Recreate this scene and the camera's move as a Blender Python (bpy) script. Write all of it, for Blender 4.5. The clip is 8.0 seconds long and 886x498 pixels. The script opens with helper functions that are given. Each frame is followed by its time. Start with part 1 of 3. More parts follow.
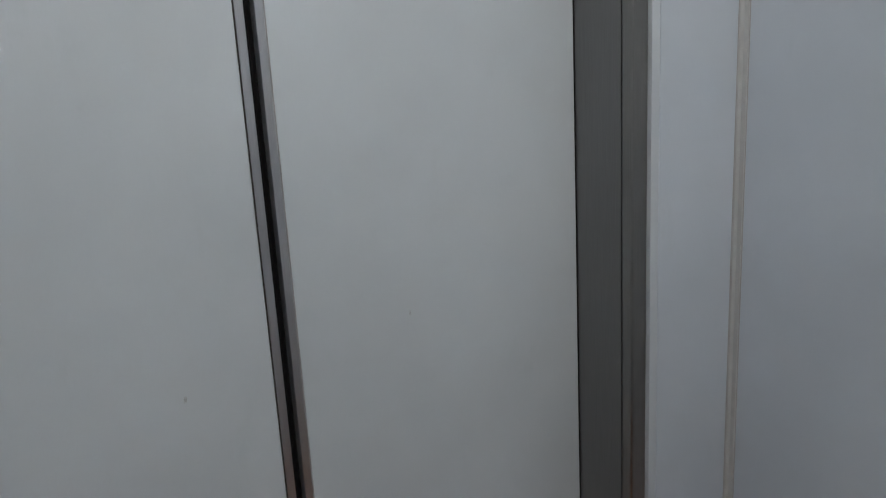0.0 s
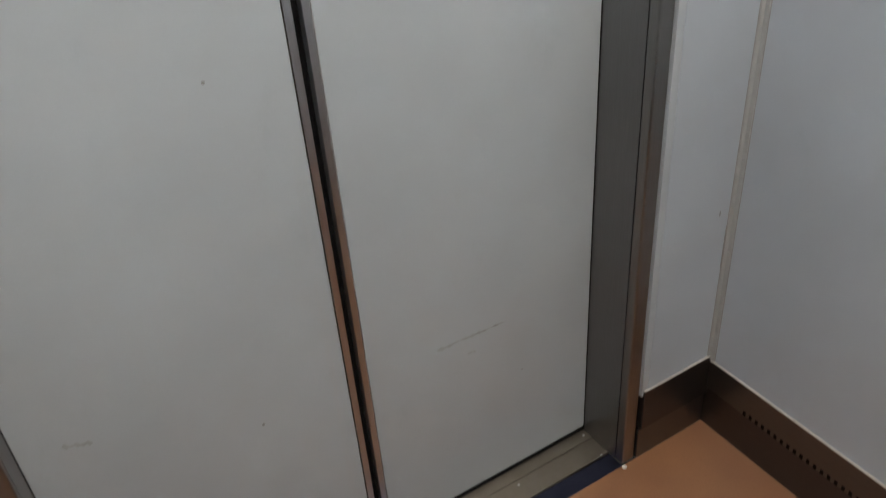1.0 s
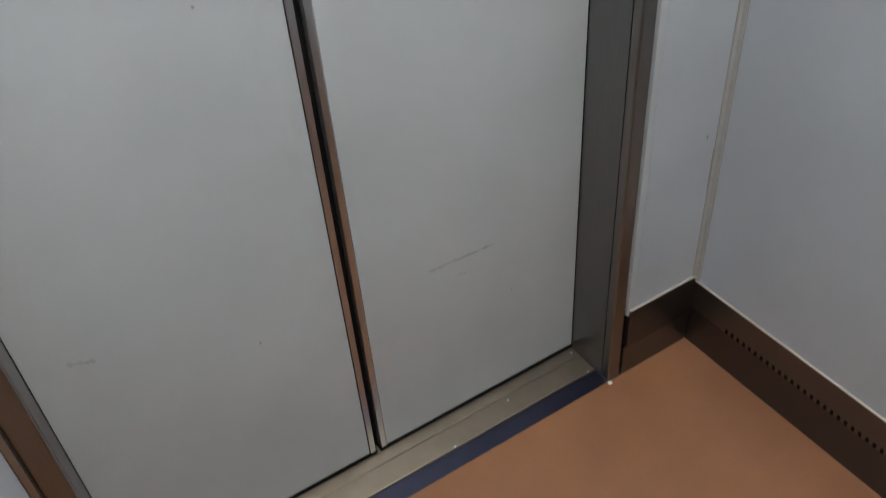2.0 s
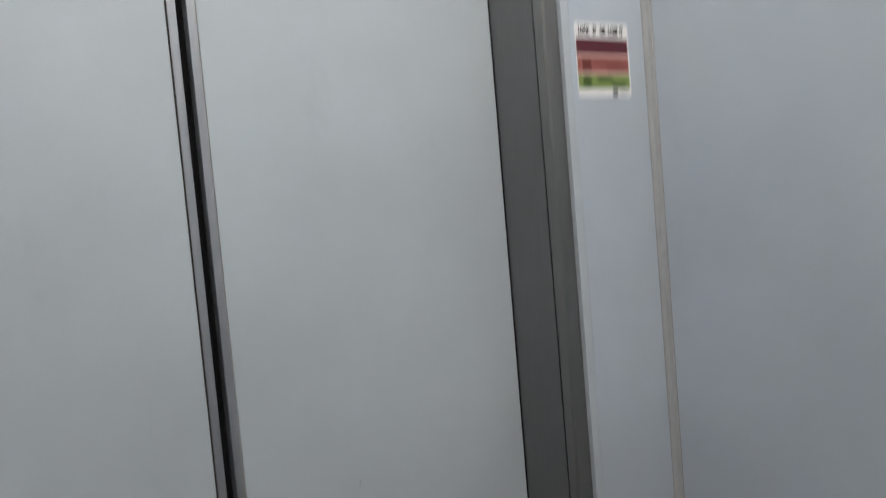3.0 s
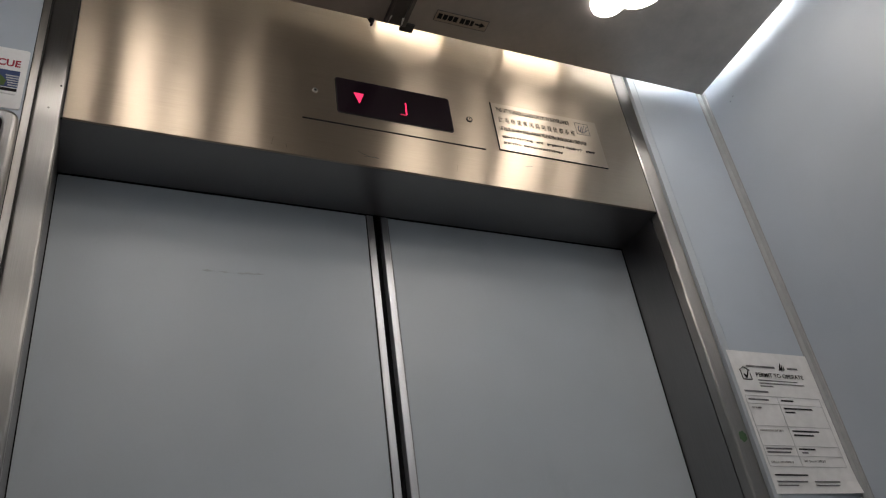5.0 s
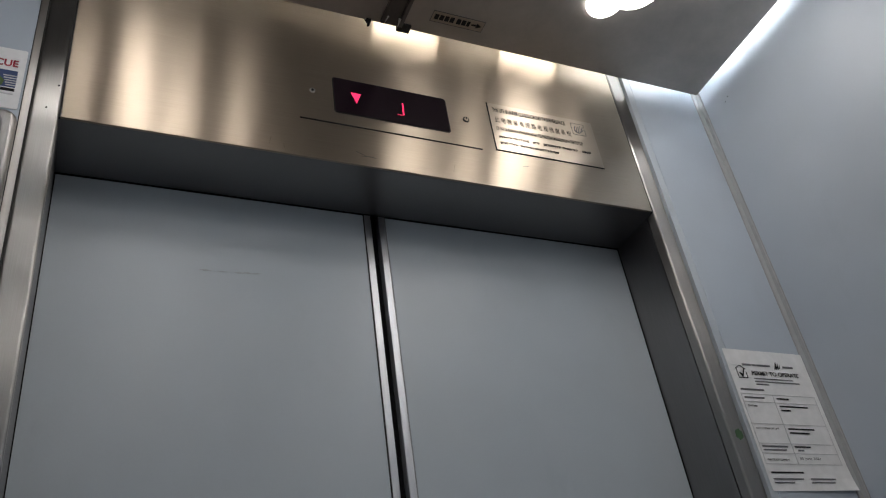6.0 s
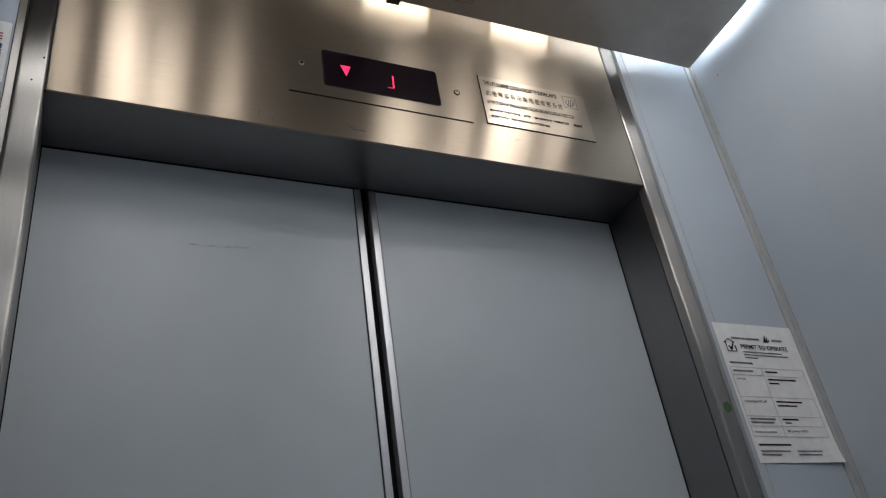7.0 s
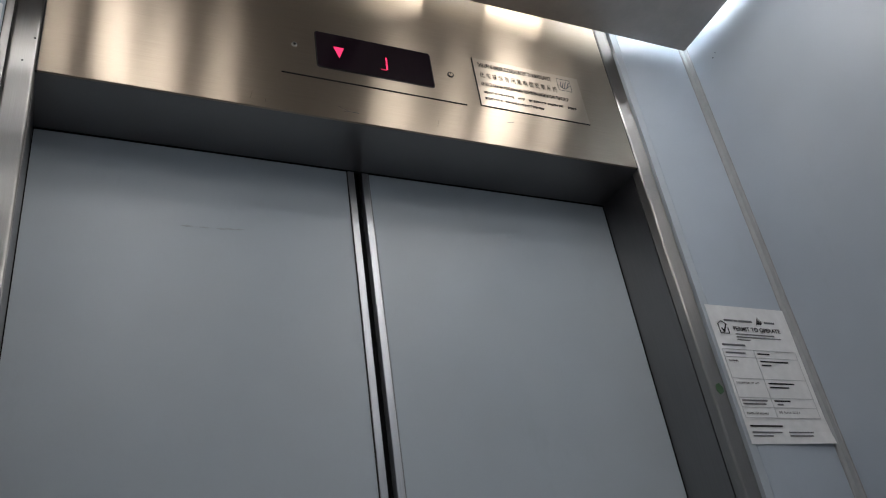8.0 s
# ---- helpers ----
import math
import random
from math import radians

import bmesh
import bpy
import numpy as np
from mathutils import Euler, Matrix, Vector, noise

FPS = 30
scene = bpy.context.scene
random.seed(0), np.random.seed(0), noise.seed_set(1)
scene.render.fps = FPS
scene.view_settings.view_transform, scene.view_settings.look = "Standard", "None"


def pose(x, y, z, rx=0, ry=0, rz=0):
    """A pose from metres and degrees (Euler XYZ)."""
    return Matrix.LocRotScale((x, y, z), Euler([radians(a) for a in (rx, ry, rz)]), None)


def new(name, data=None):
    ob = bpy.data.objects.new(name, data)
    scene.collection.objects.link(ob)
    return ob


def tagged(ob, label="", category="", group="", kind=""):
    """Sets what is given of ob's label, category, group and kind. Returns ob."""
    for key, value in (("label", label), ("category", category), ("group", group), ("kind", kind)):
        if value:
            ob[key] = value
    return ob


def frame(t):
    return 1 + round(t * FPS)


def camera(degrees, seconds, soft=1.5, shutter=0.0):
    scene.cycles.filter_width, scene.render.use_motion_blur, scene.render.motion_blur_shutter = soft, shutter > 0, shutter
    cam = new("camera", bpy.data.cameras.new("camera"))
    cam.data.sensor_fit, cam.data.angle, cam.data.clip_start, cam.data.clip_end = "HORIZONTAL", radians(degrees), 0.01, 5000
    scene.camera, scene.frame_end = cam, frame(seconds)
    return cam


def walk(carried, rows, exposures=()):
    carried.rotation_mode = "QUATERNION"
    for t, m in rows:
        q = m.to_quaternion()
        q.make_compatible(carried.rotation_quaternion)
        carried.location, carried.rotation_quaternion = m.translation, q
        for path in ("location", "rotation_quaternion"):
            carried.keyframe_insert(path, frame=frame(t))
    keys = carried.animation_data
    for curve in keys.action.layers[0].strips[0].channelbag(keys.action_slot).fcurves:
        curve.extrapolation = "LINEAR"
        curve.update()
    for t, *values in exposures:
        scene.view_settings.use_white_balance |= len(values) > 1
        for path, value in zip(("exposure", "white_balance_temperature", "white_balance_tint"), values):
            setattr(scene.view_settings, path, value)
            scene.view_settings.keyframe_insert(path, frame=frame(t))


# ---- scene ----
cam = camera(55.17, 8.0, soft=1.15, shutter=0.35)
# seconds, eye x y z, yaw, pitch, roll
PATH = [
    (0, -0.321, -0.791, 1.277, -31.166, -14.552, -3.167),
    (0.5, -0.329, -0.786, 1.277, -30.636, -26.915, -3.418),
    (0.7, -0.330, -0.779, 1.265, -29.991, -30.473, -3.705),
    (1, -0.337, -0.771, 1.254, -29.539, -34.735, -4.494),
    (1.2, -0.340, -0.771, 1.264, -28.973, -37.272, -4.877),
    (1.45, -0.340, -0.777, 1.266, -29.114, -40.623, -4.814),
    (1.75, -0.341, -0.784, 1.268, -29.284, -41.803, -4.740),
    (2.05, -0.341, -0.791, 1.271, -29.454, -39.584, -4.665),
    (2.3, -0.342, -0.796, 1.272, -29.595, -33.535, -4.603),
    (2.5, -0.337, -0.805, 1.291, -31.329, -26.415, -4.102),
    (2.7, -0.331, -0.820, 1.292, -33.200, -17.369, -4.095),
    (3, -0.337, -0.843, 1.295, -35.043, -3.888, -4.927),
    (3.2, -0.342, -0.859, 1.305, -34.786, 4.155, -5.710),
    (3.5, -0.356, -0.874, 1.306, -33.136, 14.237, -7.354),
    (3.7, -0.354, -0.867, 1.316, -31.119, 19.388, -7.622),
    (4, -0.374, -0.863, 1.320, -29.109, 25.362, -8.423),
    (4.5, -0.392, -0.861, 1.328, -27.463, 30.994, -8.550),
    (5, -0.393, -0.854, 1.323, -27.276, 33.967, -8.982),
    (5.2, -0.401, -0.857, 1.322, -27.581, 34.186, -9.210),
    (6.3, -0.397, -0.851, 1.318, -27.836, 33.921, -9.362),
    (6.5, -0.391, -0.858, 1.319, -27.481, 33.426, -9.051),
    (7, -0.393, -0.853, 1.319, -27.942, 32.241, -9.458),
    (7.5, -0.388, -0.850, 1.312, -28.025, 31.581, -9.470),
    (8, -0.386, -0.852, 1.312, -27.919, 31.363, -9.434),
]
EXPOSURES = [(0.0, 2.12, 6770, 10), (0.5, 2.32, 7140, 11), (1.0, 2.63, 7310, 11), (1.2, 2.68, 7300, 11), (2.3, 2.71, 6880, 10), (2.5, 2.67, 6800, 10),
             (3.0, 2.2, 6850, 10), (3.5, 1.68, 6990, 11), (4.0, 1.33, 7150, 12), (4.5, 0.75, 7120, 13), (5.0, 0.44, 6880, 13), (5.2, 0.47, 6780, 13),
             (6.3, 0.47, 6450, 11), (7.0, 0.47, 6380, 11), (8.0, 0.47, 6330, 11)]
walk(cam, [(t, pose(x, y, z, 90 + pitch, 0, yaw) @ pose(0, 0, 0, 0, 0, roll)) for t, x, y, z, yaw, pitch, roll in PATH], EXPOSURES)

# ---- plan of the lift car, in metres: x across, y towards the doors, z up ----
OPEN = 0.447            # half the width of the door opening
HEAD = 2.10             # underside of the header
DOOR = 0.1103           # face of the door leaves
SIDE = 0.643            # side walls
BACK = -1.36            # rear wall
RET = -0.006            # face of the front return panels
TRIM = 0.479            # outer edge of the steel door frame
BEAD = 0.489            # outer edge of the thin strip beside it
TOP = 2.52              # roof of the car
PANEL = 2.385           # underside of the hung ceiling
KICK = 0.163            # top of the side skirting
FRONT_KICK = 0.174      # top of the front skirting

# ---- world and lights ----
world = bpy.data.worlds.new("world")
scene.world = world
world.use_nodes = True
world.node_tree.nodes["Background"].inputs[0].default_value = (0.02, 0.02, 0.02, 1)
world.node_tree.nodes["Background"].inputs[1].default_value = 0.2
LAMP = 9.5             # bubble diffusers in the hung ceiling
COVE = 27.0              # tubes above the edge of the hung ceiling

# ---- materials ----


class Nodes:
    """A node material with its principled shader, and short ways to add to it."""

    def __init__(self, name):
        self.mat = bpy.data.materials.new(name)
        self.mat.use_nodes = True
        self.tree = self.mat.node_tree
        self.shader = self.tree.nodes["Principled BSDF"]
        self.coords = self.tree.nodes.new("ShaderNodeTexCoord").outputs["Object"]

    def add(self, kind):
        return self.tree.nodes.new(kind)

    def link(self, a, b):
        self.tree.links.new(a, b)

    def noise(self, scale, detail=4.0, stretch=(1, 1, 1), rough=0.55):
        place = self.add("ShaderNodeMapping")
        place.inputs["Scale"].default_value = stretch
        tex = self.add("ShaderNodeTexNoise")
        tex.inputs["Scale"].default_value = scale
        tex.inputs["Detail"].default_value = detail
        tex.inputs["Roughness"].default_value = rough
        self.link(self.coords, place.inputs[0])
        self.link(place.outputs[0], tex.inputs["Vector"])
        return tex.outputs[0]

    def ramp(self, value, *stops):
        node = self.add("ShaderNodeValToRGB")
        while len(node.color_ramp.elements) < len(stops):
            node.color_ramp.elements.new(0.5)
        for element, (at, colour) in zip(node.color_ramp.elements, stops):
            element.position = at
            element.color = (*colour, 1) if len(colour) == 3 else (colour[0],) * 3 + (1,)
        self.link(value, node.inputs[0])
        return node.outputs[0]

    def mix(self, factor, a, b, mode="MIX"):
        node = self.add("ShaderNodeMix")
        node.data_type, node.blend_type = "RGBA", mode
        for socket, value in ((node.inputs[0], factor), (node.inputs[6], a), (node.inputs[7], b)):
            if isinstance(value, bpy.types.NodeSocket):
                self.link(value, socket)
            elif isinstance(value, tuple):
                socket.default_value = (*value, 1)
            else:
                socket.default_value = value
        return node.outputs[2]

    def bump(self, height, strength, distance=0.001):
        node = self.add("ShaderNodeBump")
        node.inputs["Strength"].default_value = strength
        node.inputs["Distance"].default_value = distance
        self.link(height, node.inputs["Height"])
        self.link(node.outputs[0], self.shader.inputs["Normal"])

    def set(self, **values):
        for key, value in values.items():
            socket = self.shader.inputs[key.replace("_", " ").title()]
            if isinstance(value, bpy.types.NodeSocket):
                self.link(value, socket)
            else:
                socket.default_value = (*value, 1) if isinstance(value, tuple) else value
        return self


def plain(name, colour, rough=0.5, metal=0.0):
    """A small part's material: one colour with a slight mottle and an uneven gloss."""
    m = Nodes(name)
    n = m.noise(60)
    m.set(base_color=m.mix(m.ramp(n, (0.35, (0,)), (0.7, (1,))), tuple(c * 0.9 for c in colour), colour),
          roughness=rough, metallic=metal)
    return m.mat


def coated(name, colour, rough, seed):
    """Laminated or powder-coated sheet: faint clouds, fine orange-peel, rubbed patches and small stains."""
    m = Nodes(name)
    clouds = m.noise(2.3 + seed * 0.1, 3)
    fine = m.noise(420, 2)
    stains = m.noise(9 + seed, 6, (1, 1, 0.5), 0.7)
    c = m.mix(m.ramp(clouds, (0.3, (0,)), (0.72, (1,))), tuple(v * 0.91 for v in colour), tuple(v * 1.06 for v in colour))
    c = m.mix(m.ramp(stains, (0.60, (0,)), (0.80, (0.20,))), c, tuple(v * 0.62 for v in colour))
    c = m.mix(m.ramp(fine, (0.3, (0,)), (0.7, (0.09,))), c, tuple(v * 0.8 for v in colour))
    m.set(base_color=c, roughness=m.ramp(clouds, (0.25, (rough - 0.06,)), (0.75, (rough + 0.07,))))
    m.bump(fine, 0.10, 0.0004)
    return m.mat


def brushed(name, colour, rough, grain, aniso=0.75, streak=0.10):
    """Brushed stainless steel. The meshes' UV map runs across the grain, along which reflections spread."""
    m = Nodes(name)
    stretch = (1, 1, 90) if grain == "h" else (90, 90, 1)
    lines = m.noise(14, 5, stretch, 0.7)
    smears = m.noise(5, 4)
    tangent = m.add("ShaderNodeTangent")
    tangent.direction_type = "UV_MAP"
    tangent.uv_map = "grain"
    c = m.mix(m.ramp(lines, (0.3, (0,)), (0.7, (1,))), tuple(v * (1 - streak) for v in colour), tuple(min(1, v * (1 + streak)) for v in colour))
    c = m.mix(m.ramp(smears, (0.55, (0,)), (0.8, (0.25,))), c, tuple(v * 0.8 for v in colour))
    m.set(base_color=c, metallic=1.0, anisotropic=aniso, roughness=m.ramp(lines, (0.2, (rough - 0.02,)), (0.8, (rough + 0.03,))))
    m.link(tangent.outputs[0], m.shader.inputs["Tangent"])
    m.bump(lines, 0.06, 0.0003)
    wave = m.add("ShaderNodeBump")
    wave.inputs["Strength"].default_value = 0.35
    wave.inputs["Distance"].default_value = 0.002
    fine = [n for n in m.tree.nodes if n.bl_idname == "ShaderNodeBump" and n != wave][0]
    m.link(m.noise(9, 2, (1.0, 1.0, 0.6), 0.4), wave.inputs["Height"])
    m.link(wave.outputs[0], fine.inputs["Normal"])
    return m.mat


def glowing(name, colour, strength):
    m = Nodes(name)
    m.set(base_color=tuple(0.5 * c for c in colour) if colour[1] > 0.5 else (0.05, 0.002, 0.004), roughness=0.4)
    m.shader.inputs["Emission Color"].default_value = (*colour, 1)
    m.shader.inputs["Emission Strength"].default_value = strength
    return m.mat


def flooring():
    """Tan vinyl with fine speckle, walked-in dirt and a dark rear patch painted as shade."""
    m = Nodes("tan_vinyl")
    speck = m.noise(260, 3)
    clouds = m.noise(5, 5)
    c = m.mix(m.ramp(clouds, (0.3, (0,)), (0.75, (1,))), (0.265, 0.125, 0.064), (0.35, 0.168, 0.084))
    c = m.mix(m.ramp(m.noise(2.2, 4), (0.42, (0,)), (0.7, (0.6,))), c, (0.20, 0.10, 0.065))
    c = m.mix(m.ramp(speck, (0.5, (0,)), (0.75, (0.35,))), c, (0.20, 0.09, 0.045))
    # shade of an unseen standing person, painted over the middle and rear, ragged edge
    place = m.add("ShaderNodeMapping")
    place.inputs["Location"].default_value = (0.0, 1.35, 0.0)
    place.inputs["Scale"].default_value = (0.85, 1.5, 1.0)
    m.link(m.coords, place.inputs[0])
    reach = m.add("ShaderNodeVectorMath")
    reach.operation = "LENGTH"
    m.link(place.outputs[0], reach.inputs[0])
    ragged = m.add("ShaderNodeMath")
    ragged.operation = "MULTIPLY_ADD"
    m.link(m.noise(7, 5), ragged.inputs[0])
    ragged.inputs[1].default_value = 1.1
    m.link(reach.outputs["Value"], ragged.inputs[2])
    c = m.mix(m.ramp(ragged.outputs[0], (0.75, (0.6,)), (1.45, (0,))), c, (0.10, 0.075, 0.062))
    m.set(base_color=c, roughness=m.ramp(clouds, (0.3, (0.34,)), (0.7, (0.5,))))
    m.bump(speck, 0.12, 0.0005)
    return m.mat


DOOR_GREY = coated("door_sheet", (0.450, 0.504, 0.550), 0.35, 1)
WALL_BLUE = coated("wall_laminate", (0.44, 0.495, 0.56), 0.40, 2)
WALL_PALE = coated("rear_wall_laminate", (0.62, 0.63, 0.645), 0.42, 5)
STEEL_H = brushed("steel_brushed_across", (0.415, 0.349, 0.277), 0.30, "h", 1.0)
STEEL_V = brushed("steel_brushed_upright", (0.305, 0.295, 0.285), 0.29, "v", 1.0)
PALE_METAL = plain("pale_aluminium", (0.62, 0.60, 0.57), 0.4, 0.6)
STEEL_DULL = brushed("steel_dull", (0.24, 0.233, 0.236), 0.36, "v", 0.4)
STEEL_EDGE = brushed("steel_door_edge", (0.545, 0.56, 0.585), 0.38, "v", 0.7)
STEEL_STRIP = brushed("steel_side_strip", (0.46, 0.44, 0.415), 0.40, "v", 0.8)
PALE_STRIP = coated("pale_strip", (0.44, 0.485, 0.53), 0.4, 3)
# kick plate steels, toned down to hold the low light near the floor
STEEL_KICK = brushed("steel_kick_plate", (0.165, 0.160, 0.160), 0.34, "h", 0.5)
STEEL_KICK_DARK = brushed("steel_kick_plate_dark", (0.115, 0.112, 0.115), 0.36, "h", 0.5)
CEILING = brushed("ceiling_sheet", (0.50, 0.465, 0.43), 0.55, "h", 0.2)
SILL_METAL = brushed("sill_metal", (0.31, 0.275, 0.235), 0.42, "h", 0.5)
SILL_DARK = brushed("sill_dark", (0.075, 0.085, 0.145), 0.35, "h", 0.4)
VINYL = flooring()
RUBBER = plain("black_rubber", (0.008, 0.008, 0.009), 0.85)
RUBBER.node_tree.nodes["Principled BSDF"].inputs["Specular IOR Level"].default_value = 0.15
JOINT = plain("dark_joint", (0.03, 0.028, 0.026), 0.8)
BEIGE = plain("beige_plastic", (0.37, 0.382, 0.39), 0.5)
SEALANT = plain("grey_sealant", (0.31, 0.305, 0.30), 0.7)
WHITE = plain("white_paint", (0.78, 0.78, 0.76), 0.6)
PAPER = plain("white_paper", (0.83, 0.83, 0.83), 0.55)
FILM = brushed("grey_notice_film", (0.50, 0.43, 0.35), 0.33, "h", 0.9, 0.03)
INK = plain("black_ink", (0.018, 0.018, 0.02), 0.85)
INK.node_tree.nodes["Principled BSDF"].inputs["Specular IOR Level"].default_value = 0.2
GREY_INK = plain("grey_ink", (0.14, 0.14, 0.15), 0.5)
PALE_INK = plain("pale_grey_ink", (0.58, 0.58, 0.59), 0.5)
MAROON = plain("maroon_ink", (0.10, 0.012, 0.025), 0.45)
SALMON = plain("salmon_ink", (0.34, 0.10, 0.085), 0.45)
DEEP_RED = plain("deep_red_ink", (0.16, 0.03, 0.025), 0.45)
DULL_RED = plain("dull_red_ink", (0.27, 0.075, 0.06), 0.45)
PINK = plain("pale_pink_ink", (0.62, 0.40, 0.38), 0.45)
GREEN = plain("leaf_green_ink", (0.21, 0.30, 0.08), 0.45)
DARK_GREEN = plain("dark_green_ink", (0.06, 0.11, 0.02), 0.45)
RED_INK = plain("red_ink", (0.40, 0.02, 0.05), 0.45)
BLUE_INK = plain("blue_ink", (0.03, 0.06, 0.17), 0.45)
GREEN_SPOT = plain("green_paint_spot", (0.06, 0.13, 0.055), 0.5)
SCREEN = plain("dark_display_window", (0.012, 0.006, 0.010), 0.16)
LED = glowing("red_led", (1.0, 0.03, 0.12), 1.1)
LED_DIM = glowing("dim_red_led", (1.0, 0.03, 0.12), 0.35)
OPAL = glowing("lit_opal_diffuser", (1.0, 0.965, 0.92), LAMP)
TUBE = glowing("lit_tube", (0.93, 0.97, 1.0), COVE)
TUBE_DIM = glowing("lit_short_tube", (1.0, 0.96, 0.88), COVE * 0.6)
SCUFF = plain("grey_scuff", (0.27, 0.275, 0.28), 0.6)
FAINT = plain("faint_scuff", (0.385, 0.42, 0.445), 0.5)
SCRATCH = plain("bright_scratch", (0.30, 0.26, 0.21), 0.35, 1.0)

# ---- mesh helpers ----


def box(x0, x1, y0, y1, z0, z1, bevel=0.0, segments=2):
    bm = bmesh.new()
    bmesh.ops.create_cube(bm, size=1.0)
    for v in bm.verts:
        v.co = Vector((x0 + (v.co.x + 0.5) * (x1 - x0), y0 + (v.co.y + 0.5) * (y1 - y0), z0 + (v.co.z + 0.5) * (z1 - z0)))
    if bevel:
        bmesh.ops.bevel(bm, geom=bm.edges[:], offset=bevel, segments=segments, profile=0.5, affect="EDGES")
    return bm


def joined(*bms):
    """One bmesh out of several."""
    out = bmesh.new()
    for bm in bms:
        mesh = bpy.data.meshes.new("tmp")
        bm.to_mesh(mesh)
        bm.free()
        out.from_mesh(mesh)
        bpy.data.meshes.remove(mesh)
    return out


def prism(points, depth0, depth1, axis="y"):
    """A flat outline of (across, up) points drawn out between two depths."""
    bm = bmesh.new()
    place = {"y": lambda a, b, d: (a, d, b), "x": lambda a, b, d: (d, a, b), "z": lambda a, b, d: (a, b, d)}[axis]
    rings = [[bm.verts.new(place(a, b, d)) for a, b in points] for d in (depth0, depth1)]
    bm.faces.new(rings[0])
    bm.faces.new(rings[1][::-1])
    n = len(points)
    for i in range(n):
        bm.faces.new((rings[0][i], rings[1][i], rings[1][(i + 1) % n], rings[0][(i + 1) % n]))
    bmesh.ops.recalc_face_normals(bm, faces=bm.faces[:])
    return bm


def rounded(x0, x1, z0, z1, r, steps=6):
    """The outline of a rectangle with round corners."""
    out = []
    for cx, cz, start in ((x1 - r, z1 - r, 0), (x0 + r, z1 - r, 90), (x0 + r, z0 + r, 180), (x1 - r, z0 + r, 270)):
        for i in range(steps + 1):
            a = radians(start + 90 * i / steps)
            out.append((cx + r * math.cos(a), cz + r * math.sin(a)))
    return out


def disc(cx, cz, r, steps=24):
    return [(cx + r * math.cos(2 * math.pi * i / steps), cz + r * math.sin(2 * math.pi * i / steps)) for i in range(steps)]


def turned(cx, cy, profile, steps=32):
    """A round thing about an upright axis, from its (radius, height) profile."""
    bm = bmesh.new()
    rings = [[bm.verts.new((cx + r * math.cos(2 * math.pi * i / steps), cy + r * math.sin(2 * math.pi * i / steps), z))
              for i in range(steps)] for r, z in profile]
    for a, b in zip(rings, rings[1:]):
        for i in range(steps):
            bm.faces.new((a[i], a[(i + 1) % steps], b[(i + 1) % steps], b[i]))
    bm.faces.new(rings[0])
    bm.faces.new(rings[-1])
    bmesh.ops.recalc_face_normals(bm, faces=bm.faces[:])
    return bm


def mesh_of(name, bm, material, across="v"):
    """The mesh, with a UV map whose u runs up ("v") or sideways ("h")."""
    uv = bm.loops.layers.uv.new("grain")
    for face in bm.faces:
        n = face.normal
        for loop in face.loops:
            c = loop.vert.co
            side = c.x if abs(n.y) >= abs(n.x) else c.y
            up = c.z if abs(n.z) < 0.8 else c.y
            side = side if abs(n.z) < 0.8 else c.x
            loop[uv].uv = (up, side) if across == "v" else (side, up)
    mesh = bpy.data.meshes.new(name)
    bm.to_mesh(mesh)
    bm.free()
    mesh.materials.append(material)
    return mesh


def part(name, bm, material, parent=None, label="", across="v"):
    ob = new(name, mesh_of(name, bm, material, across))
    if parent:
        ob.parent = parent
    if label:
        tagged(ob, label)
    return ob


def thing(name, label, category, group="", kind="", at=(0, 0, 0)):
    ob = new(name)
    ob.location = at
    ob.empty_display_size = 0.05
    return tagged(ob, label, category, group, kind)


def setting(name, bm, material, label, category, across="v"):
    return tagged(part(name, bm, material, None, "", across), label, category, "", "structure")


def lettering(name, words, x0, x1, z0, z1, y, material, parent, bold=0.0):
    """Flat letters on a wall that faces -y, fitted to a width and height."""
    curve = bpy.data.curves.new(name, "FONT")
    curve.body, curve.extrude, curve.offset = words, 0.0, bold
    curve.resolution_u = 3
    ob = bpy.data.objects.new(name, curve)
    scene.collection.objects.link(ob)
    mesh = bpy.data.meshes.new_from_object(ob.evaluated_get(bpy.context.evaluated_depsgraph_get()))
    bpy.data.objects.remove(ob)
    bpy.data.curves.remove(curve)
    xs = [v.co.x for v in mesh.vertices]
    ys = [v.co.y for v in mesh.vertices]
    lo, hi, bottom, top = min(xs), max(xs), min(ys), max(ys)
    for v in mesh.vertices:
        v.co = Vector((x0 + (v.co.x - lo) / (hi - lo) * (x1 - x0), y, z0 + (v.co.y - bottom) / (top - bottom) * (z1 - z0)))
    mesh.materials.clear()
    mesh.materials.append(material)
    out = new(name, mesh)
    out.parent = parent
    return out


def bar(x0, x1, z0, z1, y, material, parent, name="print_bar", lift=0.0005):
    """A flat printed bar on a face that looks towards -y."""
    return part(name, box(x0, x1, y - lift, y + 0.0001, z0, z1), material, parent)


